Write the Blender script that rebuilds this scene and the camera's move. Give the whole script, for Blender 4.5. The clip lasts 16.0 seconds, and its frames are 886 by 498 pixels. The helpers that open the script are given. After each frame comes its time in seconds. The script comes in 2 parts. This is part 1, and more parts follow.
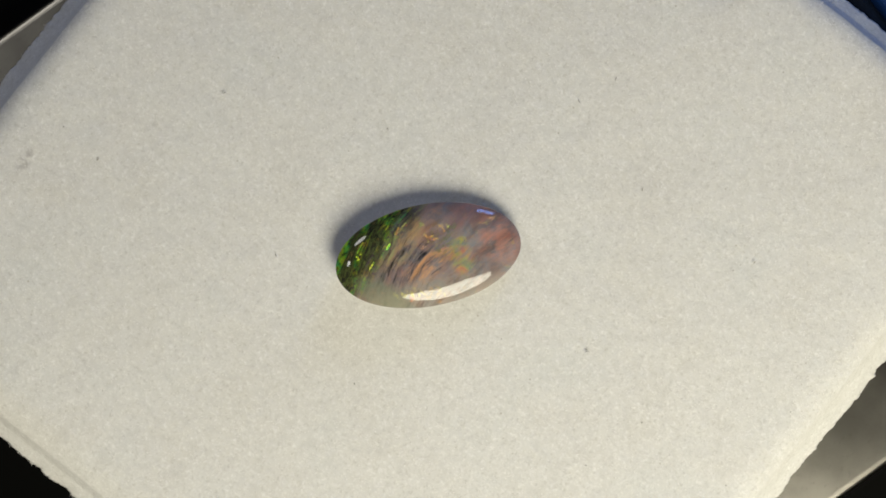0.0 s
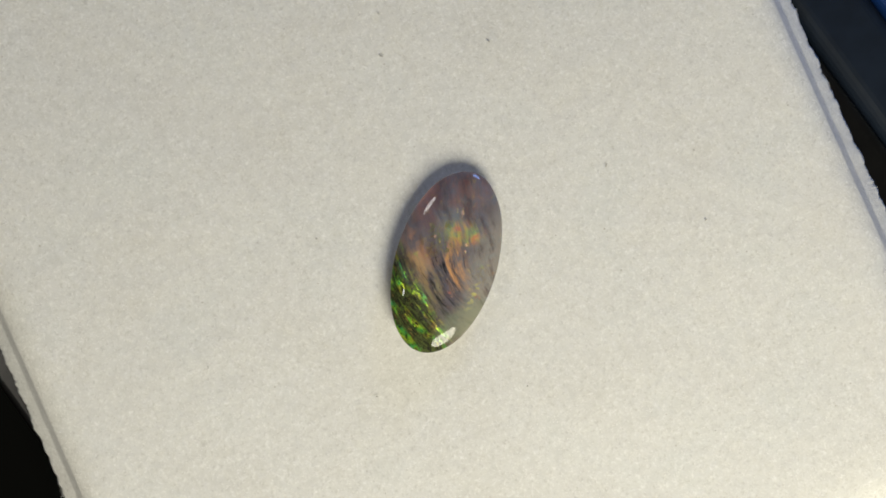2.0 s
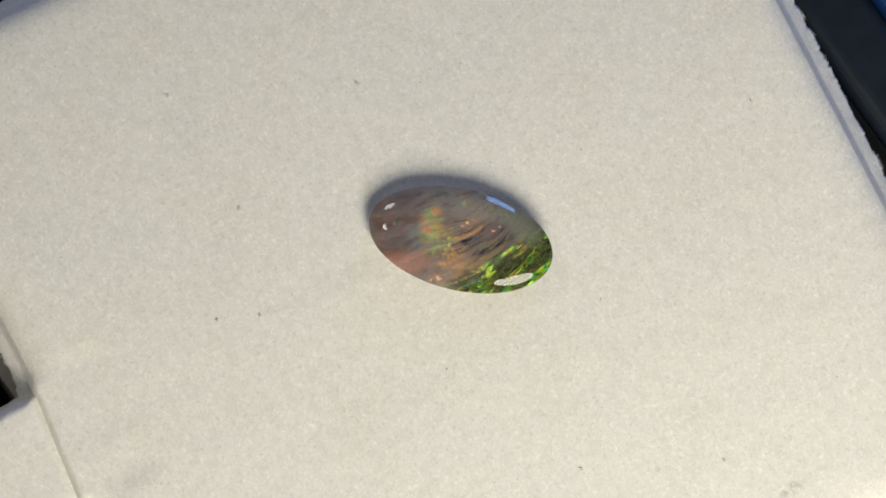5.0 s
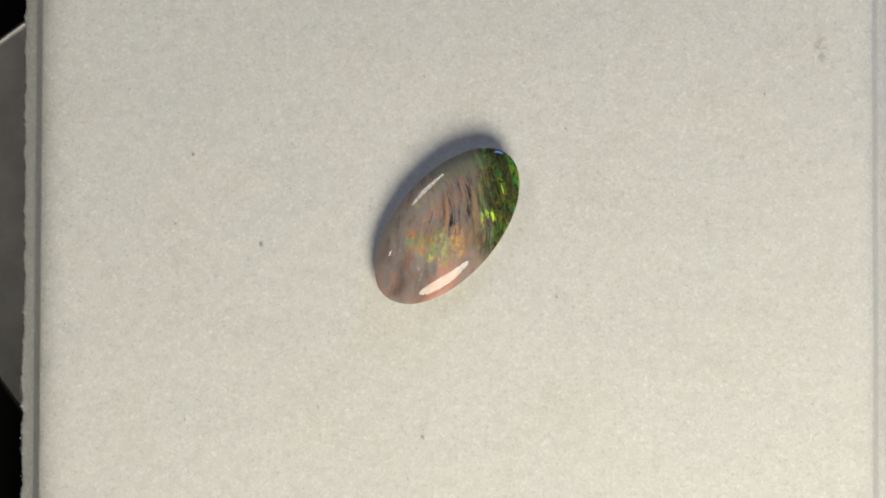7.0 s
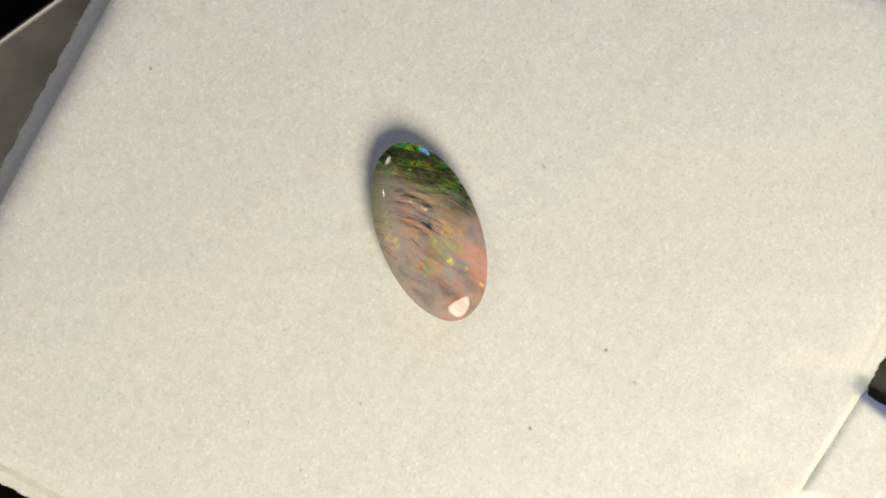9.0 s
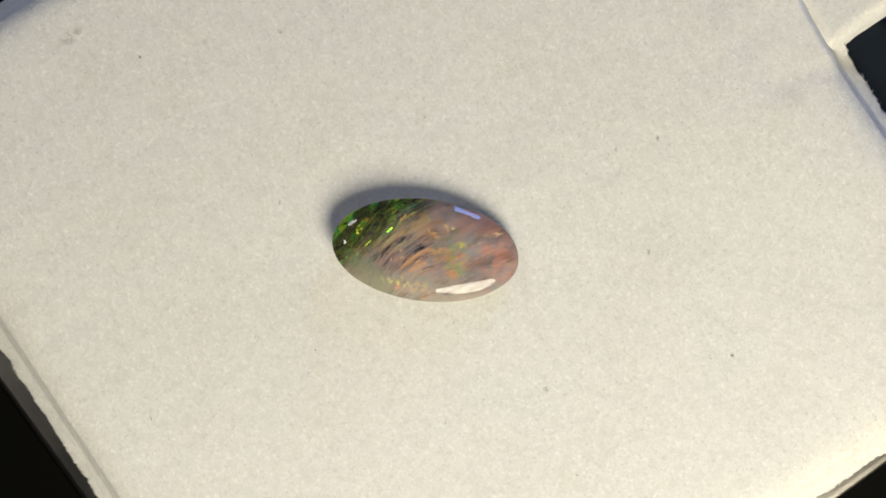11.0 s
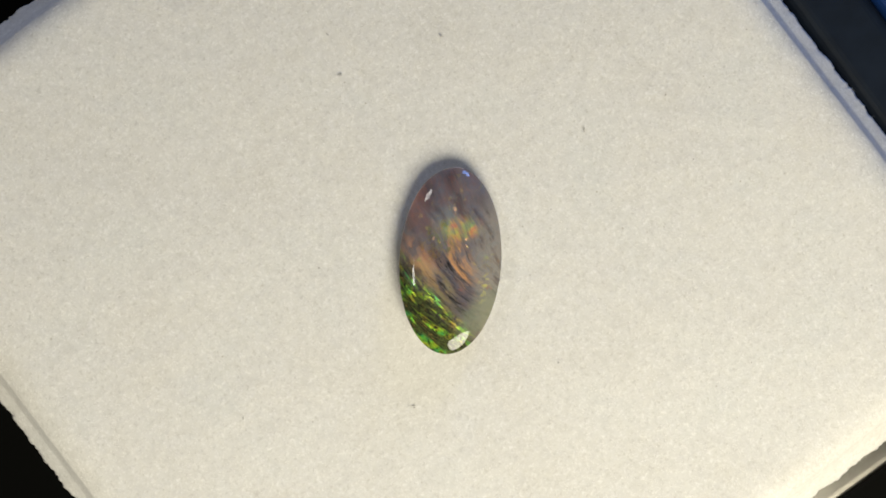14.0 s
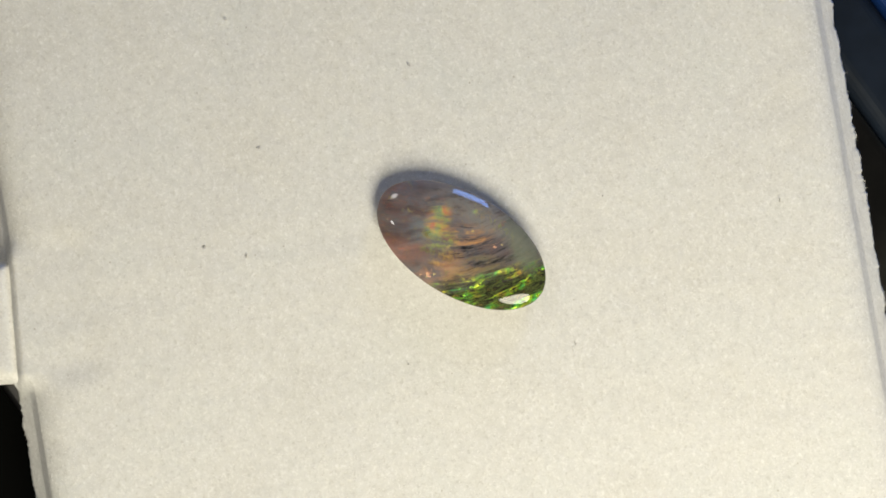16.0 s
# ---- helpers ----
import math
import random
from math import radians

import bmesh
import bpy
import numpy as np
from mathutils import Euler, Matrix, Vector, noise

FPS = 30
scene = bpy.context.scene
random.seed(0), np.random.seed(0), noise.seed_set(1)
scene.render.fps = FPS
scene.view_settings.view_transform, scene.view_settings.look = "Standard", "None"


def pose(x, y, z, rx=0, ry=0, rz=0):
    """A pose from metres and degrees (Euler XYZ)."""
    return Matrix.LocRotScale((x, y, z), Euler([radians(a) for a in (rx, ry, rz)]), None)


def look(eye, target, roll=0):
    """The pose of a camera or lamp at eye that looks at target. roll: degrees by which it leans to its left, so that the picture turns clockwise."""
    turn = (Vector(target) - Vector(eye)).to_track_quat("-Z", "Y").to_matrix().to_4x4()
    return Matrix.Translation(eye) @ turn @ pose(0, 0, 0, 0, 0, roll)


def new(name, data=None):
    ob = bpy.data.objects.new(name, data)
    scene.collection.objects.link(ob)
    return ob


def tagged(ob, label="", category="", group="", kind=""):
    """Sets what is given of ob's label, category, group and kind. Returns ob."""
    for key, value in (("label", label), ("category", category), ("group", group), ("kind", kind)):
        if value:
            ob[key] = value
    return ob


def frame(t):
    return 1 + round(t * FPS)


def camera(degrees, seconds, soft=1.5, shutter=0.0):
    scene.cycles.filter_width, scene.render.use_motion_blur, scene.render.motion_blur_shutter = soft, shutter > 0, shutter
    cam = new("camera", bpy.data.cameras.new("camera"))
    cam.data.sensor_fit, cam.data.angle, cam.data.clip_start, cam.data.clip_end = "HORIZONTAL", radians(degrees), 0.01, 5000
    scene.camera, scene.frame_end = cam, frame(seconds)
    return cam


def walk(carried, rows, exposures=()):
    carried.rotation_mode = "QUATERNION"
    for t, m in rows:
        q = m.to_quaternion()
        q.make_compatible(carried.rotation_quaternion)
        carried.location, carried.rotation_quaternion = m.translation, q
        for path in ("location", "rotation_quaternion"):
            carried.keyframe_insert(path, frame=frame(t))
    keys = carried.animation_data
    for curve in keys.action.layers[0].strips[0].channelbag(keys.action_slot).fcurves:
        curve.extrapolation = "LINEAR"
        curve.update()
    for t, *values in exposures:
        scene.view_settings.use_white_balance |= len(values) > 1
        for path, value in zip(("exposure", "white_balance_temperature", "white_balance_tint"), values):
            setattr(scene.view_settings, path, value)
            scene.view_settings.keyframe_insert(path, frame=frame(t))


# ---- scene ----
cam = camera(42.0, 16.0, soft=1.65)
MM = 0.001
EYE = pose(-0.15 * MM, -1.88 * MM, 85.1 * MM, 0.93, -0.11, 0)
# seconds, stops, kelvin, tint: the film's own camera brightens and warms a little after 7 s
STOPS = [(0.0, -0.04, 6390, 9), (1.0, -0.02, 6390, 9), (2.0, 0.00, 6350, 9), (3.0, 0.01, 6430, 11), (4.0, 0.05, 6420, 10), (6.5, 0.01, 6410, 11),
         (7.0, -0.01, 6410, 10), (7.5, 0.08, 6560, 11), (8.0, 0.23, 6570, 10), (9.0, 0.20, 6680, 9), (11.5, 0.17, 6520, 10), (12.5, 0.15, 6470, 10),
         (13.5, 0.11, 6470, 10), (14.5, 0.19, 6600, 9), (16.0, 0.19, 6530, 9)]
walk(cam, [(0.0, EYE), (16.0, EYE)], STOPS)

# ---- light ----
world = bpy.data.worlds.new("world")
scene.world = world
world.use_nodes = True
world.node_tree.nodes["Background"].inputs[0].default_value = (0.58, 0.58, 0.58, 1)
world.node_tree.nodes["Background"].inputs[1].default_value = 0.03


def area_lamp(name, az, elev, dist, watts, colour, size, size_y=None):
    data = bpy.data.lights.new(name, "AREA")
    data.energy, data.color, data.size = watts, colour, size
    data.shape = "RECTANGLE" if size_y else "DISK"
    if size_y:
        data.size_y = size_y
    ob = new(name, data)
    a, e = radians(az), radians(elev)
    ob.matrix_world = look((dist * math.cos(a) * math.cos(e), dist * math.sin(a) * math.cos(e), dist * math.sin(e)), (0, 0, 0))
    return ob


area_lamp("desk_lamp_light", -67, 39, 0.18, 0.395, (1.0, 0.935, 0.755), 0.105)
area_lamp("blue_window_light", 67, 16, 0.30, 0.19, (0.21, 0.40, 1.0), 0.066, 0.082)
area_lamp("small_lamp_light", 135, 38, 0.50, 0.24, (1.0, 0.97, 0.92), 0.102)
area_lamp("small_lamp_light", 176, 50, 0.50, 0.09, (1.0, 0.97, 0.92), 0.048)

# ---- node helpers ----


class Nodes:
    """Short ways to wire a material's nodes."""

    def __init__(self, name):
        self.mat = bpy.data.materials.new(name)
        self.mat.use_nodes = True
        self.tree = self.mat.node_tree
        self.tree.nodes.clear()
        self.out = self.tree.nodes.new("ShaderNodeOutputMaterial")

    def put(self, socket, value):
        if isinstance(value, bpy.types.NodeSocket):
            self.tree.links.new(value, socket)
        else:
            socket.default_value = value

    def node(self, kind, settings=None, **inputs):
        n = self.tree.nodes.new("ShaderNode" + kind)
        for key, value in (settings or {}).items():
            setattr(n, key, value)
        for key, value in inputs.items():
            self.put(n.inputs[key.replace("_", " ")], value)
        return n

    def math(self, op, a, b=0.0, c=0.0, clamp=False):
        n = self.tree.nodes.new("ShaderNodeMath")
        n.operation, n.use_clamp = op, clamp
        for i, v in enumerate((a, b, c)):
            self.put(n.inputs[i], v)
        return n.outputs[0]

    def vmath(self, op, a, b=(0, 0, 0)):
        n = self.tree.nodes.new("ShaderNodeVectorMath")
        n.operation = op
        self.put(n.inputs[0], a)
        self.put(n.inputs[1], b)
        return n.outputs[0]

    def scale(self, a, s):
        n = self.tree.nodes.new("ShaderNodeVectorMath")
        n.operation = "SCALE"
        self.put(n.inputs[0], a)
        self.put(n.inputs["Scale"], s)
        return n.outputs[0]

    def dot(self, a, b):
        n = self.tree.nodes.new("ShaderNodeVectorMath")
        n.operation = "DOT_PRODUCT"
        self.put(n.inputs[0], a)
        self.put(n.inputs[1], b)
        return n.outputs["Value"]

    def join(self, x, y, z):
        n = self.tree.nodes.new("ShaderNodeCombineXYZ")
        for i, v in enumerate((x, y, z)):
            self.put(n.inputs[i], v)
        return n.outputs[0]

    def step(self, v, lo, hi):
        n = self.tree.nodes.new("ShaderNodeMapRange")
        n.interpolation_type = "SMOOTHSTEP"
        self.put(n.inputs["Value"], v)
        n.inputs["From Min"].default_value, n.inputs["From Max"].default_value = lo, hi
        return n.outputs[0]

    def noise(self, vec, size, detail=3.0, rough=0.55, distort=0.0):
        n = self.node("TexNoise", Vector=vec, Scale=size, Detail=detail, Roughness=rough, Distortion=distort)
        return n.outputs["Fac"]

    def ramp(self, v, stops):
        n = self.tree.nodes.new("ShaderNodeValToRGB")
        el = n.color_ramp.elements
        while len(el) < len(stops):
            el.new(0.5)
        for e, (p, c) in zip(el, stops):
            e.position, e.color = p, (*c, 1)
        self.put(n.inputs[0], v)
        return n.outputs[0]

    def mix(self, f, a, b, blend="MIX"):
        n = self.tree.nodes.new("ShaderNodeMix")
        n.data_type, n.blend_type = "RGBA", blend
        self.put(n.inputs[0], f)
        self.put(n.inputs[6], a if isinstance(a, bpy.types.NodeSocket) else (*a, 1))
        self.put(n.inputs[7], b if isinstance(b, bpy.types.NodeSocket) else (*b, 1))
        return n.outputs[2]

    def mix_shader(self, f, a, b):
        n = self.tree.nodes.new("ShaderNodeMixShader")
        self.put(n.inputs[0], f)
        self.put(n.inputs[1], a)
        self.put(n.inputs[2], b)
        return n.outputs[0]

    def bump(self, height, strength, distance, normal=None):
        n = self.node("Bump", Height=height, Strength=strength, Distance=distance)
        if normal is not None:
            self.put(n.inputs["Normal"], normal)
        return n.outputs[0]

    def done(self, shader):
        self.put(self.out.inputs[0], shader)
        return self.mat

    def millimetres(self):
        return self.scale(self.node("TexCoord").outputs["Object"], 1000.0)


# ---- materials ----


def flock_material():
    """White flocked cloth: fine fibre grain, faint stains, one grey smudge."""
    m = Nodes("white_flock")
    p = m.millimetres()
    grain = m.noise(p, 3.5, 3, 0.65, 0.6)
    clump = m.noise(p, 1.1, 4, 0.62, 0.4)
    cloud = m.noise(p, 0.12, 3, 0.6)
    colour = m.ramp(cloud, [(0.3, (0.745, 0.73, 0.69)), (0.5, (0.77, 0.76, 0.73)), (0.7, (0.75, 0.75, 0.725))])
    colour = m.mix(m.math("MULTIPLY", m.step(clump, 0.56, 0.34), 0.15), colour, (0.45, 0.44, 0.41))
    colour = m.mix(m.math("MULTIPLY", m.step(grain, 0.52, 0.68), m.math("MULTIPLY_ADD", m.step(clump, 0.42, 0.62), 0.50, 0.26)), colour, (0.93, 0.92, 0.90))
    colour = m.mix(m.math("MULTIPLY", m.step(grain, 0.46, 0.30), 0.32), colour, (0.44, 0.42, 0.38))
    pits = m.node("TexVoronoi", Vector=p, Scale=0.8).outputs["Distance"]
    colour = m.mix(m.math("MULTIPLY", m.step(pits, 0.07, 0.03), m.step(cloud, 0.45, 0.6)), colour, (0.50, 0.47, 0.42))
    off = m.vmath("SUBTRACT", p, (-27.95, -14.35, 0))
    spread = m.node("VectorMath", {"operation": "LENGTH"})
    m.put(spread.inputs[0], m.vmath("MULTIPLY", off, (1.35, 0.75, 0.3)))
    smudge = m.math("MULTIPLY", m.step(spread.outputs["Value"], 1.0, 0.1), m.step(m.noise(p, 1.3, 3), 0.38, 0.62))
    colour = m.mix(m.math("MULTIPLY", smudge, 0.62), colour, (0.24, 0.21, 0.21))
    height = m.math("MULTIPLY_ADD", clump, 0.5, grain)
    b = m.node("BsdfPrincipled", Base_Color=colour, Roughness=0.9, Normal=m.bump(height, 0.34, 0.00013))
    b.inputs["Sheen Weight"].default_value = 0.08
    b.inputs["Specular IOR Level"].default_value = 0.15
    return m.done(b.outputs[0])


def plain(name, colour, rough, metal=0.0, vary=0.15, size=0.4, bump=0.0, gloss=0.5):
    m = Nodes(name)
    p = m.millimetres()
    n = m.noise(p, size, 5, 0.6)
    c = m.mix(m.step(n, 0.3, 0.7), tuple(v * (1 - vary) for v in colour), tuple(min(1, v * (1 + vary)) for v in colour))
    r = m.math("MULTIPLY_ADD", m.noise(p, size * 3, 3), 0.15, rough - 0.07)
    b = m.node("BsdfPrincipled", Base_Color=c, Roughness=r, Metallic=metal)
    b.inputs["Specular IOR Level"].default_value = gloss
    if bump:
        m.put(b.inputs["Normal"], m.bump(m.noise(p, 6.0, 3), bump, 0.0001))
    return m.done(b.outputs[0])


def opal_material():
    """Dark opal: grey-mauve body with black streaks, a green end, and flakes that flash as the stone turns."""
    m = Nodes("opal")
    p = m.millimetres()
    drift = m.node("TexNoise", Vector=p, Scale=0.30, Detail=1.0, Roughness=0.4).outputs["Color"]
    q = m.vmath("ADD", p, m.scale(m.vmath("SUBTRACT", drift, (0.5, 0.5, 0.5)), 0.9))
    x, y = m.dot(p, (1, 0, 0)), m.dot(p, (0, 1, 0))
    # the streaks swing round towards the green end
    swing = m.step(x, -1.0, 4.5)
    across = m.math("ADD", m.math("MULTIPLY", m.dot(q, (-0.52, 0.85, 0)), m.math("SUBTRACT", 1.0, swing)), m.math("MULTIPLY", m.dot(q, (-0.82, 0.57, 0)), swing))
    along = m.dot(q, (0.75, 0.66, 0))
    flow = m.join(m.math("MULTIPLY", along, 0.17), across, 0.0)
    grit = m.noise(q, 2.6, 6, 0.7)
    streak = m.noise(flow, 0.8, 4, 0.55, 0.15)
    hair = m.noise(flow, 2.3, 6, 0.68, 0.1)
    thread = m.noise(flow, 6.5, 3, 0.6, 0.05)

    def blob(cx, cy, rx, ry, turn=0.0):
        """1 inside a ragged oval at cx, cy, 0 outside it."""
        c, sn = math.cos(radians(turn)), math.sin(radians(turn))
        d = m.vmath("SUBTRACT", q, (cx, cy, 0))
        a = m.math("DIVIDE", m.dot(d, (c, sn, 0)), rx)
        b = m.math("DIVIDE", m.dot(d, (-sn, c, 0)), ry)
        r = m.math("SQRT", m.math("ADD", m.math("MULTIPLY", a, a), m.math("MULTIPLY", b, b)))
        return m.step(r, 1.25, 0.45)

    def both(a, b):
        return m.math("MULTIPLY", a, b)

    mott = m.noise(m.join(m.math("MULTIPLY", along, 0.42), across, 0.0), 1.3, 6, 0.64, 0.3)
    soft = m.noise(m.join(m.math("MULTIPLY", along, 0.45), across, 0.0), 0.55, 2, 0.5)
    body = m.ramp(soft, [(0.30, (0.11, 0.092, 0.094)), (0.42, (0.21, 0.186, 0.188)), (0.52, (0.225, 0.222, 0.235)), (0.60, (0.145, 0.125, 0.137)), (0.72, (0.27, 0.24, 0.235))])
    body = m.mix(both(blob(-2.8, -0.3, 1.4, 1.0), 0.85), body, (0.25, 0.285, 0.30))
    # milky flank, its pale yellowish tint painted in for lamplight inside the stone
    milky_glow = m.step(m.math("SUBTRACT", y, m.math("MULTIPLY", m.math("ABSOLUTE", m.math("SUBTRACT", x, 0.2)), 0.20)), 0.7, 2.4)
    body = m.mix(both(milky_glow, 0.65), body, (0.40, 0.37, 0.31))
    body = m.mix(both(m.step(y, -0.8, -2.8), 0.12), body, (0.10, 0.082, 0.09))
    # brown smoke
    smoke = m.noise(m.join(m.math("MULTIPLY", along, 0.34), across, 7.0), 0.95, 5, 0.62, 0.3)
    body = m.mix(both(m.step(smoke, 0.50, 0.66), 0.75), body, (0.085, 0.062, 0.060))
    # black inclusions
    core = m.math("MAXIMUM", blob(0.9, 0.5, 2.2, 0.9, 38), blob(2.8, 0.2, 2.6, 1.4, 45))
    body = m.mix(both(core, 0.50), body, (0.125, 0.115, 0.125))
    dark = both(both(m.step(hair, 0.45, 0.63), m.math("MULTIPLY_ADD", m.step(mott, 0.40, 0.58), 0.5, 0.5)), core)
    dark = m.math("MAXIMUM", dark, both(both(m.step(hair, 0.59, 0.70), m.step(mott, 0.44, 0.60)), 0.2))
    vein = both(m.step(thread, 0.60, 0.66), m.math("MULTIPLY", core, 0.9))
    dark = m.math("MAXIMUM", dark, both(vein, 0.75))
    # short black splinters, thick in the middle, a few at the plain end
    sliver = m.noise(m.join(m.math("MULTIPLY", along, 0.20), m.math("MULTIPLY", across, 2.3), 3.0), 1.5, 5, 0.7, 0.25)
    where = m.math("MAXIMUM", blob(0.6, 0.6, 2.9, 1.6, 40), m.math("MAXIMUM", both(blob(-5.6, -0.4, 1.2, 1.6), 0.7), both(blob(2.2, -1.6, 2.0, 1.0, 40), 0.9)))
    dark = m.math("MAXIMUM", dark, both(m.step(sliver, 0.56, 0.66), where))
    body = m.mix(both(dark, 0.92), body, (0.020, 0.019, 0.022))
    # green end
    edge = m.math("SUBTRACT", m.math("MULTIPLY", x, 0.72), m.math("MULTIPLY", y, 0.69))
    edge = m.math("ADD", edge, m.math("MULTIPLY", m.math("SUBTRACT", hair, 0.5), 2.6))
    green = m.step(edge, 1.5, 3.7)
    moss = m.ramp(m.math("ADD", m.math("MULTIPLY", hair, 0.5), m.math("MULTIPLY", grit, 0.5)), [(0.38, (0.010, 0.010, 0.010)), (0.45, (0.030, 0.030, 0.016)), (0.50, (0.10, 0.125, 0.040)), (0.55, (0.022, 0.026, 0.015)), (0.60, (0.22, 0.18, 0.055)), (0.67, (0.012, 0.014, 0.013))])
    moss = m.mix(both(m.step(thread, 0.50, 0.62), 0.85), moss, (0.012, 0.012, 0.012))
    body = m.mix(green, body, moss)
    body = m.mix(both(both(milky_glow, green), 0.55), body, (0.25, 0.30, 0.18))
    haze = blob(3.8, 2.3, 2.4, 1.2, -35)
    body = m.mix(both(haze, 0.65), body, (0.23, 0.255, 0.165))
    body = m.mix(m.math("MULTIPLY", m.step(grit, 0.50, 0.36), 0.15), body, (0.05, 0.045, 0.05))
    fleck = m.bump(m.math("ADD", hair, m.math("MULTIPLY", thread, 0.4)), 0.14, 0.0005)
    normal = m.node("NewGeometry").outputs["Normal"]

    def leaning(tilt, spread=0.0, cells=1.0, stretch=0.22):
        """A normal tilted in the stone's own directions, cell by cell."""
        lean = tilt
        if spread:
            cell = m.node("TexVoronoi", Vector=m.join(m.math("MULTIPLY", along, stretch), across, 0.0), Scale=cells).outputs["Color"]
            lean = m.vmath("ADD", m.scale(m.vmath("SUBTRACT", cell, (0.5, 0.5, 0.5)), spread), tilt)
        turned = m.node("VectorTransform", {"vector_type": "VECTOR", "convert_from": "OBJECT", "convert_to": "WORLD"}, Vector=lean).outputs[0]
        return m.vmath("NORMALIZE", m.vmath("ADD", normal, turned))

    shade = m.node("BsdfDiffuse", Color=body, Normal=fleck).outputs[0]
    plain_part = both(both(m.math("MULTIPLY_ADD", milky_glow, -0.5, 1.0), m.math("MULTIPLY_ADD", haze, -0.7, 1.0)), both(m.math("SUBTRACT", 1.0, green), m.math("SUBTRACT", 1.0, dark)))
    fibre = m.step(hair, 0.66, 0.38)

    def colour_layer(under, mask, colour, tilt, spread=0.0, cells=1.0):
        """Colour that lights up when its layers face the light."""
        return m.mix_shader(both(mask, plain_part), under, m.node("BsdfDiffuse", Color=colour, Normal=leaning(tilt, spread, cells)).outputs[0])

    grainy = both(m.math("MULTIPLY_ADD", fibre, 0.5, 0.5), m.step(mott, 0.62, 0.40))
    wisp = m.math("MULTIPLY_ADD", grainy, 0.32, 0.68)
    rose = m.ramp(m.noise(q, 0.5, 3), [(0.34, (0.60, 0.40, 0.35)), (0.45, (0.74, 0.42, 0.32)), (0.55, (0.46, 0.43, 0.43)), (0.66, (0.78, 0.42, 0.30))])
    shade = colour_layer(shade, both(both(m.step(soft, 0.22, 0.52), wisp), 0.42), rose, (-1.05, -0.05, 0), 0.3, 0.8)
    shade = colour_layer(shade, both(both(blob(-3.6, -2.5, 2.4, 0.9, 10), wisp), 0.50), (0.86, 0.38, 0.28, 1), (-0.85, -0.5, 0), 0.3, 1.5)
    shade = colour_layer(shade, both(both(blob(-5.2, -0.4, 1.5, 2.0), grainy), 0.36), (0.95, 0.34, 0.21, 1), (-1.1, 1.9, 0), 0.4, 1.5)
    arc = m.ramp(m.noise(q, 0.85, 3), [(0.36, (0.75, 0.24, 0.10)), (0.45, (0.70, 0.42, 0.10)), (0.52, (0.50, 0.50, 0.12)), (0.62, (0.24, 0.42, 0.18))])
    shade = colour_layer(shade, both(both(blob(-2.4, 0.5, 1.0, 1.7, 10), both(wisp, m.step(hair, 0.66, 0.42))), 0.68), arc, (0.3, 0.1, 0), 0.6, 1.8)
    shade = colour_layer(shade, both(both(blob(0.1, 0.8, 2.5, 0.95, 30), both(grainy, m.step(hair, 0.62, 0.42))), 0.58), (0.86, 0.42, 0.14, 1), (0.2, 0.5, 0), 0.6, 2.0)
    shade = colour_layer(shade, both(both(blob(0.2, -2.2, 2.2, 1.0, 35), grainy), 0.42), (0.78, 0.38, 0.20, 1), (0.9, 0.1, 0), 0.6, 2.0)
    shade = colour_layer(shade, both(both(blob(1.9, -0.9, 2.6, 0.9, 42), grainy), 0.50), (0.42, 0.34, 0.12, 1), (0.2, 0.2, 0), 0.6, 2.0)
    shade = colour_layer(shade, both(both(blob(2.0, 2.5, 1.1, 0.4, -10), m.step(grit, 0.50, 0.60)), 0.9), (0.95, 0.88, 0.16, 1), (-0.1, 1.8, 0), 0.5, 2.0)
    shade = colour_layer(shade, both(both(blob(0.4, 2.8, 0.8, 0.40, 10), m.step(grit, 0.42, 0.60)), 0.70), (0.95, 0.60, 0.22, 1), (-1.5, 0.2, 0), 0.5, 2.0)
    shade = colour_layer(shade, both(both(blob(-2.6, -0.7, 0.40, 0.26), m.step(grit, 0.40, 0.56)), 0.65), (0.95, 0.85, 0.15, 1), (-1.3, 0, 0), 0.5, 2.0)
    shade = colour_layer(shade, both(both(blob(-1.4, -0.7, 1.5, 0.8, 50), both(m.step(grit, 0.36, 0.60), m.step(hair, 0.66, 0.34))), 0.75), (0.55, 0.68, 0.16, 1), (-0.6, -1.25, 0), 0.6, 2.5)
    shade = colour_layer(shade, both(both(blob(-0.5, -1.4, 1.4, 0.6, 45), both(m.step(grit, 0.36, 0.60), m.step(hair, 0.66, 0.34))), 0.65), (0.90, 0.56, 0.18, 1), (-0.6, -1.3, 0), 0.6, 2.5)
    # scattered glints
    spark = m.ramp(m.noise(q, 0.7, 3), [(0.36, (0.95, 0.20, 0.05)), (0.45, (1.0, 0.50, 0.05)), (0.53, (0.95, 0.85, 0.08)), (0.64, (0.35, 0.80, 0.12))])
    spots = both(m.step(m.noise(q, 0.9, 3, 0.6), 0.58, 0.68), grainy)
    shade = m.mix_shader(both(spots, 0.30), shade, m.node("BsdfGlossy", {"distribution": "GGX"}, Color=spark, Roughness=0.52, Normal=leaning((0, 0, 0), 1.3, 1.3)).outputs[0])
    # fine play of colour all over
    flake = m.ramp(m.noise(q, 1.6, 2), [(0.36, (0.95, 0.28, 0.10)), (0.46, (0.95, 0.62, 0.12)), (0.54, (0.70, 0.70, 0.20)), (0.64, (0.80, 0.40, 0.25))])
    flecks = both(m.step(m.noise(q, 3.2, 3, 0.6), 0.54, 0.64), m.math("MULTIPLY_ADD", m.step(soft, 0.38, 0.56), 0.7, 0.3))
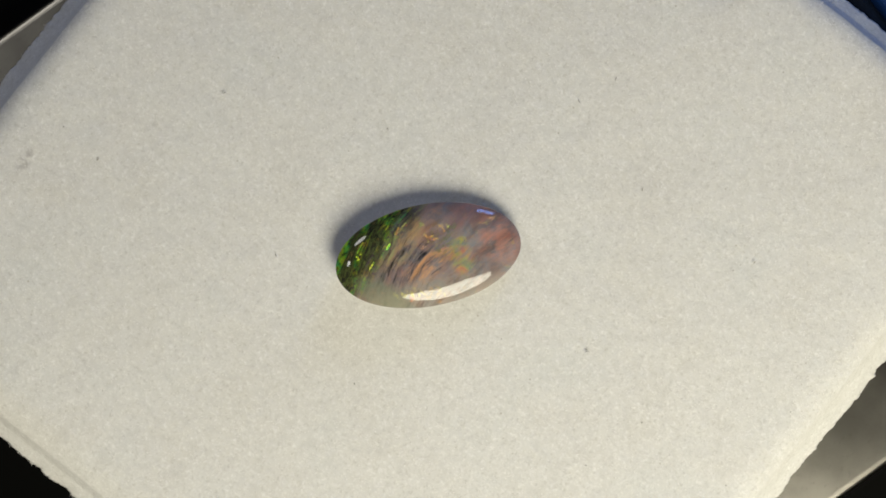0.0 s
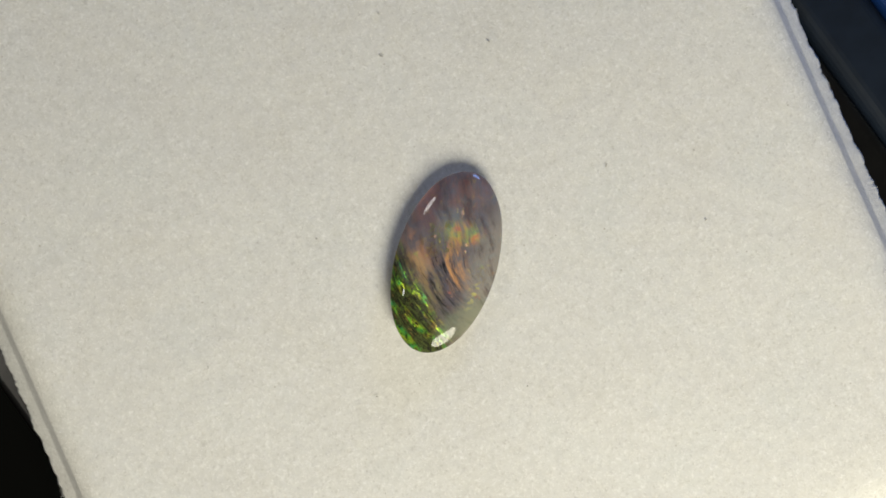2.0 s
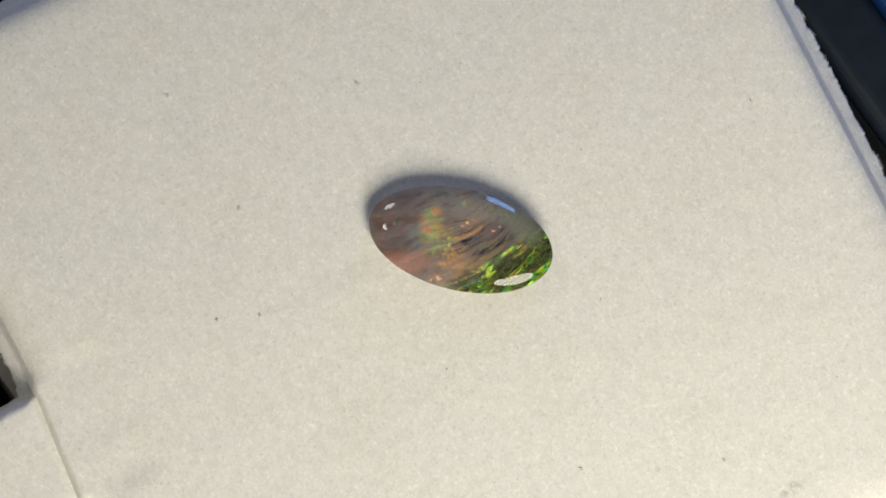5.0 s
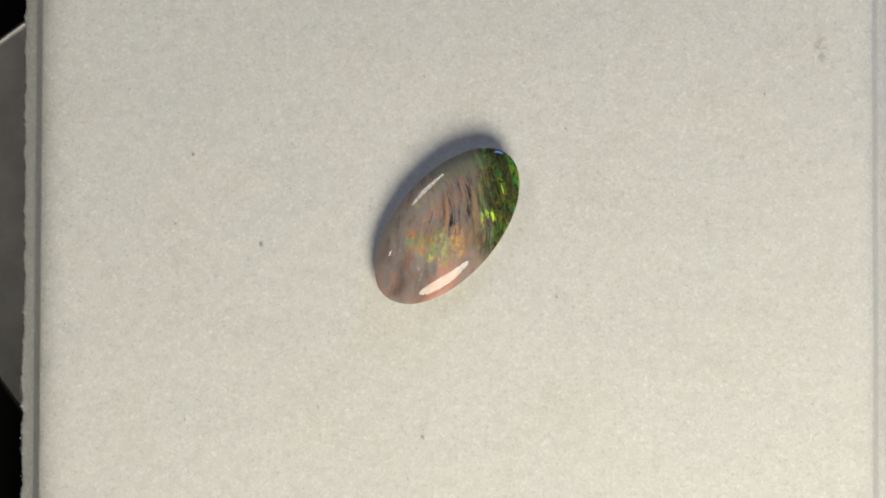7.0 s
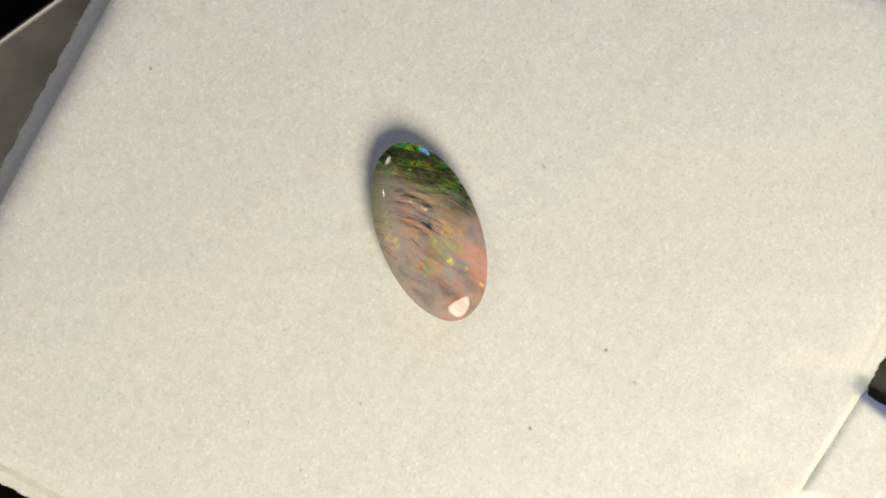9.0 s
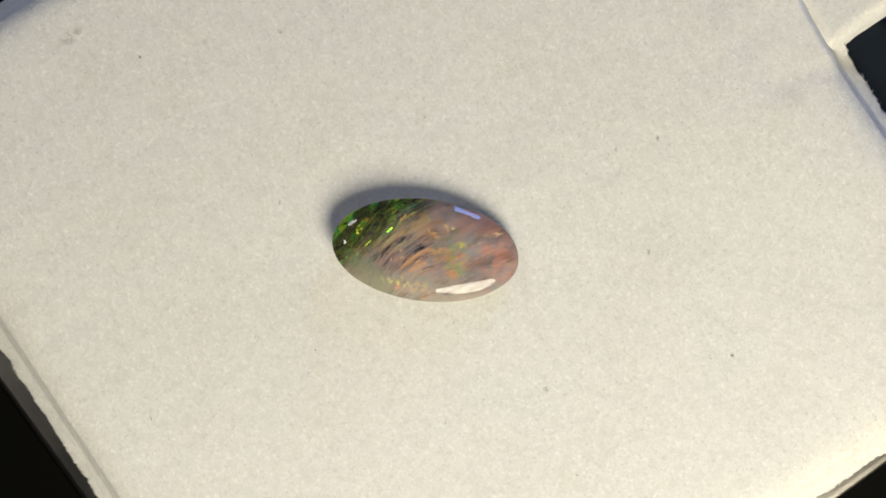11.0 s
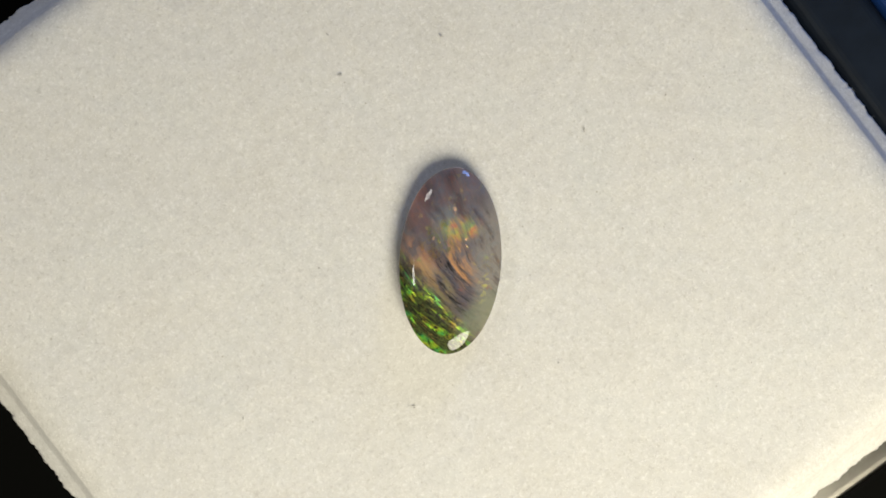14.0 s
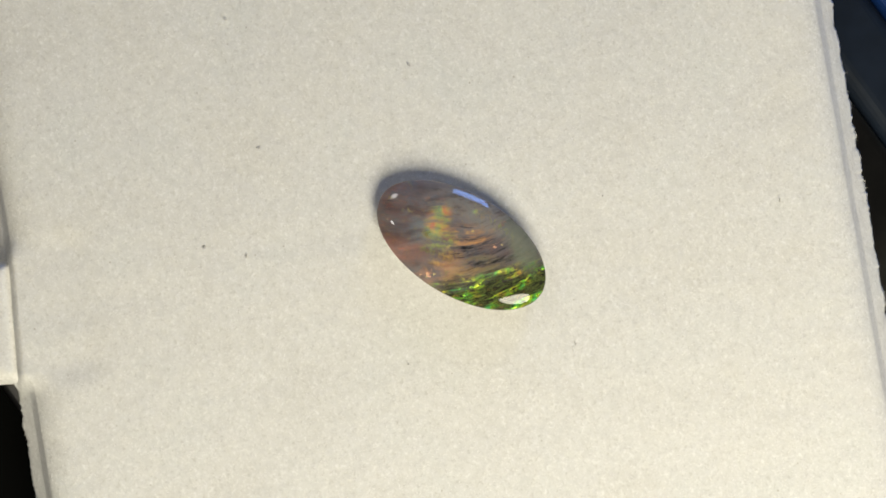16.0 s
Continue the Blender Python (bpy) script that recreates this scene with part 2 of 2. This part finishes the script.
    shade = m.mix_shader(both(both(flecks, plain_part), 0.11), shade, m.node("BsdfGlossy", {"distribution": "GGX"}, Color=flake, Roughness=0.40, Normal=leaning((0, 0, 0), 1.5, 3.2)).outputs[0])
    # green flash at the mossy end
    leaf = m.ramp(m.noise(q, 1.0, 3), [(0.36, (0.08, 0.62, 0.16)), (0.46, (0.36, 0.94, 0.06)), (0.55, (0.80, 0.94, 0.07)), (0.70, (0.95, 0.55, 0.08))])
    g = both(green, both(both(m.step(hair, 0.58, 0.44), m.step(grit, 0.37, 0.54)), m.step(m.noise(flow, 1.3, 3), 0.43, 0.58)))
    shade = m.mix_shader(both(g, 0.82), shade, m.node("BsdfGlossy", {"distribution": "GGX"}, Color=leaf, Roughness=0.52, Normal=leaning((0.42, 0.0, 0), 1.35, 5.0, 0.32)).outputs[0])
    # polish
    gloss = m.node("BsdfGlossy", {"distribution": "GGX"}, Color=(1, 1, 1, 1), Roughness=0.03, Normal=m.bump(m.noise(p, 0.6, 2), 0.12, 0.0002)).outputs[0]
    shade = m.mix_shader(m.node("Fresnel", IOR=1.46).outputs[0], shade, gloss)
    return m.done(shade)


def metal_material():
    m = Nodes("brushed_steel")
    p = m.millimetres()
    brushed = m.noise(m.vmath("MULTIPLY", p, (0.15, 6.0, 1.0)), 2.0, 3)
    cloud = m.noise(p, 0.25, 4, 0.6)
    scuff = m.noise(p, 1.6, 5, 0.7)
    c = m.mix(m.step(cloud, 0.3, 0.7), (0.30, 0.285, 0.255), (0.37, 0.352, 0.315))
    c = m.mix(m.math("MULTIPLY", m.step(scuff, 0.56, 0.70), 0.35), c, (0.22, 0.21, 0.19))
    r = m.math("ADD", m.math("MULTIPLY_ADD", brushed, 0.05, 0.33), m.math("MULTIPLY", cloud, 0.07))
    b = m.node("BsdfGlossy", {"distribution": "BECKMANN"}, Color=c, Roughness=r, Normal=m.bump(brushed, 0.15, 0.00003))
    return m.done(b.outputs[0])


def nap_material():
    """Single fibres of the flock, each a little lighter or darker."""
    m = Nodes("white_fibre")
    shade = m.node("NewGeometry").outputs["Random Per Island"]
    colour = m.ramp(shade, [(0.0, (0.79, 0.775, 0.74)), (0.5, (0.86, 0.85, 0.82)), (1.0, (0.96, 0.95, 0.925))])
    glint = m.step(shade, 0.86, 0.90)
    b = m.node("BsdfPrincipled", Base_Color=colour, Roughness=m.math("MULTIPLY_ADD", glint, -0.40, 0.65))
    m.put(b.inputs["Specular IOR Level"], m.math("MULTIPLY_ADD", glint, 0.75, 0.25))
    return m.done(b.outputs[0])


FLOCK = flock_material()
NAP = nap_material()
OPAL = opal_material()
STEEL = metal_material()
BOARD = plain("grey_board", (0.35, 0.34, 0.32), 0.8)
TABLE = plain("black_cloth", (0.0018, 0.0019, 0.0016), 0.7, size=0.05, gloss=0.05)
NAVY = plain("navy_plastic", (0.008, 0.013, 0.023), 0.5, gloss=0.25)
BLUE = plain("blue_plastic", (0.006, 0.030, 0.13), 0.4)
BASE = plain("pale_potch", (0.30, 0.28, 0.25), 0.3, size=0.8)
DUST = plain("dust", (0.29, 0.265, 0.235), 0.9)


def mesh_object(name, verts, faces, material, parent=None, smooth=True):
    data = bpy.data.meshes.new(name)
    data.from_pydata([tuple(v) for v in verts], [], faces)
    data.materials.append(material)
    if smooth:
        data.polygons.foreach_set("use_smooth", [True] * len(data.polygons))
    data.update()
    ob = new(name, data)
    ob.parent = parent
    return ob


def slab(name, sx, sy, z0, z1, material, bevel, parent=None, segments=3):
    """A block with rounded edges, from z0 up to z1 (millimetres)."""
    bm = bmesh.new()
    bmesh.ops.create_cube(bm, size=1)
    bmesh.ops.scale(bm, vec=(sx * MM, sy * MM, (z1 - z0) * MM), verts=bm.verts)
    bmesh.ops.translate(bm, vec=(0, 0, (z0 + z1) / 2 * MM), verts=bm.verts)
    if bevel:
        bmesh.ops.bevel(bm, geom=bm.edges[:], offset=bevel * MM, segments=segments, affect="EDGES", profile=0.5)
    data = bpy.data.meshes.new(name)
    bm.to_mesh(data)
    bm.free()
    data.materials.append(material)
    ob = new(name, data)
    ob.parent = parent
    return ob


# ---- setting: table ----
tagged(slab("table", 420, 320, -38, -8, TABLE, 3), "black matt table top under the metal plate", "table", kind="structure")

# ---- metal plate under the pad ----
PLATE_TURN = 36.0
plate = new("metal_plate")
plate.matrix_world = pose(0, 0, 0, 0, 0, PLATE_TURN)
sheet = slab("plate", 67.4, 68.35, -8, -5, STEEL, 0.9, plate, 8)
sheet.location = (-1.0 * MM, -0.375 * MM, 0)
tagged(plate, "square dark steel plate with bright edges on black table", "metal plate")

# ---- blue box beside the plate ----
box = new("blue_box")
box.matrix_world = pose(0, 0, 0, 0, 0, PLATE_TURN)
rim = slab("rim", 5.9, 90, -8, -5.0, NAVY, 1.3, box, 6)
rim.location = (35.85 * MM, 0, 0)
body = slab("body", 40, 90, -8, -4.6, BLUE, 0.8, box)
body.location = (58.9 * MM, 0, 0)
tagged(box, "dark blue plastic box with navy rim beside the metal plate", "box")

# ---- flocked display pad ----
U0, U1, V0, V1 = -34.15, 32.03, -32.55, 33.85


def rounded_square(step, radius, half_u, half_v):
    """Points and outward normals round a rounded rectangle, counter-clockwise."""
    pts = []
    for k in range(4):
        a0 = k * math.pi / 2
        n = (math.cos(a0), math.sin(a0))
        t = (-n[1], n[0])
        hn, ht = (half_u, half_v) if k % 2 == 0 else (half_v, half_u)
        count = int(2 * (ht - radius) / step)
        for i in range(count):
            s = -(ht - radius) + 2 * (ht - radius) * i / count
            pts.append((n[0] * hn + t[0] * s, n[1] * hn + t[1] * s))
        cx, cy = n[0] * (hn - radius) + t[0] * (ht - radius), n[1] * (hn - radius) + t[1] * (ht - radius)
        arc = int(radius * math.pi / 2 / step)
        for i in range(arc):
            a = a0 + math.pi / 2 * i / arc
            pts.append((cx + radius * math.cos(a), cy + radius * math.sin(a)))
    return pts


def ragged(x, y):
    """How far the cut edge strays, in millimetres."""
    v = Vector((x, y, 0))
    slow = noise.noise(v * 0.16) * 0.14
    mid = noise.noise(v * 0.75 + Vector((7, 0, 0))) * 0.17
    quick = noise.noise(v * 2.1 + Vector((0, 9, 0))) * 0.10 + noise.noise(v * 4.6 + Vector((5, 0, 0))) * 0.07
    tuft = -0.30 * max(0.0, noise.noise(v * 0.9 + Vector((3, 3, 0))) - 0.32)
    return slow + mid + quick + tuft


def cover_rings(outline, centre, half, profile, jagged):
    """Rings of a cloth cover from its cut edge in to the middle; profile: inset and height pairs."""
    verts, faces, n = [], [], len(outline)
    for k, (d, z) in enumerate(profile):
        s = 1 - d / half
        fade = max(0.0, 1 - d / 0.5) if jagged else 0.0
        for x, y in outline:
            r = ragged(x, y) * fade
            length = math.hypot(x, y)
            px, py = x * s - x / length * r, y * s - y / length * r
            height = z(px, py) if callable(z) else z
            verts.append(((centre[0] + px) * MM, (centre[1] + py) * MM, (height + ripple(px, py)) * MM))
    for k in range(len(profile) - 1):
        for i in range(n):
            j = (i + 1) % n
            faces.append((k * n + i, k * n + j, (k + 1) * n + j, (k + 1) * n + i))
    last = (len(profile) - 1) * n
    faces.append(tuple(last + i for i in range(n)))
    return verts, faces


def shoulder(d):
    """Height of the padded top at a distance d from the cut edge: a sloping lip, a crease, a round shoulder."""
    broad = -0.22 * (1 - min(1.0, d / 6.5)) ** 2
    if d <= 1.2:
        return broad - 2.90 + 0.92 * (d / 1.2) ** 0.85
    if d <= 2.15:
        return broad - 1.98 + 1.36 * ((d - 1.2) / 0.95) ** 1.1
    return broad - 0.62 * (1 - min(1.0, (d - 2.15) / 2.6)) ** 3.0


def cover_height(u, v, d):
    """The shoulder, but level where the cloth runs up to the tab."""
    w = max(0.0, min(1.0, (6.2 - abs(u + 0.1)) / 2.0)) if v > 26 else 0.0
    w = w * w * (3 - 2 * w)
    return (1 - w) * shoulder(d) + w * (-0.16 - 1.3 * min(1.3, max(0.0, (2.12 + 0.08 * u - d) / 1.1)) ** 1.6)


def ripple(x, y):
    """Slow unevenness of the padding, in millimetres."""
    return 0.10 * noise.noise(Vector((x * 0.10, y * 0.10, 3))) + 0.05 * noise.noise(Vector((x * 0.5, y * 0.5, 5)))


def build_pad():
    pad = new("display_pad")
    cu, cv = (U0 + U1) / 2, (V0 + V1) / 2
    hu, hv = (U1 - U0) / 2, (V1 - V0) / 2
    outline = rounded_square(0.07, 3.0, hu, hv)
    steps = (0.9, 0.0, 0.15, 0.3, 0.6, 0.9, 1.1, 1.2, 1.3, 1.45, 1.6, 1.8, 2.0, 2.15, 2.25, 2.4, 2.6, 2.8, 3.3, 3.9, 4.6, 5.4, 6.2) + tuple(7.0 + k for k in range(25)) + (32.0,)
    profile = [(d, -3.40 if i == 0 else (lambda px, py, d=d: cover_height(cu + px, cv + py, d))) for i, d in enumerate(steps)]
    verts, faces = cover_rings(outline, (cu, cv), hu, profile, True)
    mesh_object("cover", verts, faces, FLOCK, pad)
    board = slab("board", 2 * hu - 2.6, 2 * hv - 2.6, -5, -3.45, BOARD, 0.3, pad)
    board.location = (cu * MM, cv * MM, 0)
    # padded tab on one side: round on its three free sides, blunt where it meets the pad
    def tab_top(px, py):
        free = max(0.0, min(4.7 - abs(px), 5.3 - py))
        blunt = max(0.0, py + 5.3)
        return -0.45 - 3.0 * (1 - min(1, free / 1.3)) ** 2.4 - 0.9 * (1 - min(1, blunt / 0.8)) ** 2.0

    tab_outline = rounded_square(0.15, 0.5, 4.7, 5.3)
    tab_steps = (0.0, 0.0, 0.06, 0.12, 0.2, 0.3, 0.42, 0.56, 0.75, 1.0, 1.3, 1.8, 2.4, 3.2, 4.2)
    tab_profile = [(d, (-4.8 if i == 0 else tab_top)) for i, d in enumerate(tab_steps)]
    tv, tf = cover_rings(tab_outline, (-0.30, 37.85), 4.7, tab_profile, False)
    # its sides flare out where they join the pad, and bow a little
    tv = [(x * (1 + 0.13 * math.exp(-(y / MM - 32.55) / 1.1)) + 0.09 * MM * noise.noise(Vector((0, y / MM * 0.7, x))), y - 0.42 * MM - 0.08 * x, z) for x, y, z in tv]
    mesh_object("tab", tv, tf, FLOCK, pad)
    # short fibres of the flock, lying every way
    rng = random.Random(8)
    nv, nf = [], []
    for _ in range(42000):
        u, v = rng.uniform(U0 + 0.2, U1 - 0.2), rng.uniform(V0 + 0.2, V1 - 0.2)
        if math.hypot(u, v) > 40.5:
            continue
        d = min(u - U0, U1 - u, v - V0, V1 - v)
        if d < 2.3:
            continue
        z = cover_height(u, v, d) + ripple(u - cu, v - cv)
        a, reach, w = rng.uniform(0, 2 * math.pi), rng.uniform(0.07, 0.18), rng.uniform(0.012, 0.028)
        dx, dy = math.cos(a), math.sin(a)
        lift, roll = rng.uniform(0.012, 0.030), rng.uniform(-0.004, 0.004)
        k = len(nv)
        for s, up, wide in ((0, 0.004, 1), (0.5, lift, 1), (1, lift * 0.8, 0.35)):
            for side in (-1, 1):
                nv.append(((u + dx * reach * s - dy * w * wide * side) * MM, (v + dy * reach * s + dx * w * wide * side) * MM, (z + up + roll * side) * MM))
        nf += [(k, k + 1, k + 3, k + 2), (k + 2, k + 3, k + 5, k + 4)]
    tagged(mesh_object("nap", nv, nf, NAP, pad, smooth=False), kind="stuff")
    # loose fibres along the cut edge
    rng = random.Random(4)
    fv, ff = [], []
    for x, y in outline:
        for _ in range(3):
            if rng.random() > 0.06 + 0.6 * noise.noise(Vector((x * 0.8, y * 0.8, 4))):
                continue
            length = math.hypot(x, y)
            r = ragged(x, y)
            nx, ny = x / length, y / length
            bx, by = cu + x - nx * (r + 0.12), cv + y - ny * (r + 0.12)
            z = -3.18 + rng.uniform(-0.15, 0.10)
            a = math.atan2(ny, nx) + rng.gauss(0, 0.7)
            reach = 0.14 + 0.16 * rng.random() ** 3
            w = rng.uniform(0.010, 0.024)
            dx, dy = math.cos(a), math.sin(a)
            bend = rng.gauss(0, 0.07)
            k = len(fv)
            for s, wide in ((0, 1), (0.55, 0.8), (1, 0.3)):
                mx, my = bx + dx * reach * s - dy * bend * s * s, by + dy * reach * s + dx * bend * s * s
                for side in (-1, 1):
                    fv.append(((mx - dy * w * wide * side) * MM, (my + dx * w * wide * side) * MM, (z + 0.05 * s) * MM))
            ff += [(k, k + 1, k + 3, k + 2), (k + 2, k + 3, k + 5, k + 4)]
    fuzz = mesh_object("edge_fuzz", fv, ff, NAP, pad)
    tagged(fuzz, kind="stuff")
    tagged(pad, "white flocked cloth display pad with ragged cut edges and padded tab", "display pad")
    return pad


def build_stone():
    """An oval dome with a low girdle, its green end along +x."""
    a, b, n = 6.82, 3.72, 128
    prof = [(0.0, 0.0), (0.80, 0.0), (0.92, 0.24), (0.975, 0.62), (1.0, 1.05), (0.998, 1.18)]
    for i in range(1, 30):
        prof.append((0.99 * (1 - (i / 29) ** 1.5), None))
    stone = new("opal_cabochon")

    def crown(r, t):
        """Height of the dome: its level lines grow squarer away from the girdle."""
        square = (abs(math.cos(t)) ** 3.1 + abs(math.sin(t)) ** 3.1) ** (1 / 3.1)
        rho = r * (square + (1 - square) * r ** 3.3)
        bend = 3.86 + 2.0 * math.cos(t) ** 4
        return 1.20 + 0.79 * (1 - rho ** bend) + 0.107 * (1 - rho ** 2)

    def rings_of(part_prof, close_top, close_bottom):
        verts, faces = [], []
        for r, z in part_prof:
            for i in range(n):
                t = 2 * math.pi * i / n
                wob = 1 + 0.006 * noise.noise(Vector((math.cos(t) * 2, math.sin(t) * 2, 1)))
                h = crown(r, t) if z is None else z
                h += 0.25 * r * math.cos(t) * min(1.0, h / 1.05)
                verts.append((a * r * math.cos(t) * wob * MM, b * r * math.sin(t) * wob * MM, h * MM))
        for k in range(len(part_prof) - 1):
            for i in range(n):
                j = (i + 1) % n
                faces.append((k * n + i, k * n + j, (k + 1) * n + j, (k + 1) * n + i))
        if close_top:
            top, last = len(verts), (len(part_prof) - 1) * n
            verts.append((0, 0, crown(0, 0) * MM))
            faces.extend((last + i, last + (i + 1) % n, top) for i in range(n))
        if close_bottom:
            faces.append(tuple(reversed(range(n))))
        return verts, faces

    mesh_object("dome", *rings_of(prof[4:-1], True, False), OPAL, stone)
    tagged(mesh_object("base", *rings_of(prof[1:5], False, True), BASE, stone), "pale potch base below the girdle")
    return tagged(stone, "polished oval dark opal with green flashes on white flocked pad", "gemstone")


def build_dust():
    """Specks and short hairs lying on the pad, in the pad's own millimetres."""
    rng = random.Random(11)
    spots = [(-8.41, 4.02), (27.8, 6.1), (18.2, 12.3), (-9.05, -8.4), (9.1, 12.2), (-19.5, -1.4), (13.3, 0.3), (19.7, -1.3),
             (7.8, -2.9), (1.4, -12.2), (-27.2, -10.7), (27.4, -1.1), (-1.1, -25.0), (12.7, -20.8), (1.4, 14.4), (2.5, 17.4), (18.9, 13.1)]
    spots += [(rng.uniform(-29, 27), rng.uniform(-28, 28)) for _ in range(26)]
    verts, faces = [], []
    for i, (u, v) in enumerate(spots):
        if i >= 17 and math.hypot(u, v + 1) < 9:
            continue
        size = rng.uniform(0.035, 0.065) if i < 17 else rng.uniform(0.02, 0.038)
        hair = rng.random() < 0.3
        lx, ly, turn = (size * 3.0, 0.022, rng.uniform(0, 6.3)) if hair else (size, size * rng.uniform(0.5, 1), rng.uniform(0, 6.3))
        k = len(verts)
        for ring, z in ((1.0, 0.06), (0.75, 0.13)):
            for c in range(7):
                t = 2 * math.pi * c / 7
                px, py = lx * ring * math.cos(t) * rng.uniform(0.8, 1.1), ly * ring * math.sin(t)
                if hair:
                    py += 0.35 * px * px / (lx + 0.001)
                verts.append(((u + px * math.cos(turn) - py * math.sin(turn)) * MM, (v + px * math.sin(turn) + py * math.cos(turn)) * MM, (z + 0.04) * MM))
        for c in range(7):
            faces.append((k + c, k + (c + 1) % 7, k + 7 + (c + 1) % 7, k + 7 + c))
        faces.append(tuple(k + 7 + c for c in range(7)))
    ob = mesh_object("dust", verts, faces, DUST, smooth=False)
    return tagged(ob, "tiny dark dust specks and hairs on white pad", "dust", kind="stuff")


PAD = build_pad()
STONE = build_stone()
DUST_SPECKS = build_dust()


def motions():
    """The pad turns steadily on its plate, with the stone and the dust on it."""
    sway = {0.0: 0, 0.5: -0.2, 1.0: -0.17, 1.5: -0.5, 2.0: 0.1, 2.5: -0.1, 3.0: 0.4, 3.5: 0.43, 4.0: 0.6, 4.5: 0.2, 6.0: -0.1, 6.5: -0.2, 7.0: 0.3,
            7.5: 0.0, 8.0: 0.25, 8.5: 0.5, 9.0: 0.1, 9.5: 0, 11.0: -0.3, 11.5: -0.24, 12.0: 0.6, 12.5: 0.04, 13.0: 0, 13.5: -0.2, 14.0: -0.1,
            14.5: -0.55, 15.0: 0.25, 15.5: -0.1, 16.0: 0.0}
    keys = sorted(sway)
    spin, carried = [], []
    for i in range(33):
        t = i * 0.5
        turn = 31.129 * t - 38.4 + float(np.interp(t, keys, [sway[k] for k in keys]))
        a = radians(turn)
        u, v = -0.30, -1.29
        spin.append((t, pose(0, 0, 0, 0, 0, turn)))
        carried.append((t, pose((u * math.cos(a) - v * math.sin(a)) * MM, (u * math.sin(a) + v * math.cos(a) - 0.13) * MM, 0.05 * MM, 0, 0, turn + 229.2)))
    walk(PAD, spin)
    walk(DUST_SPECKS, spin)
    walk(STONE, carried)


motions()
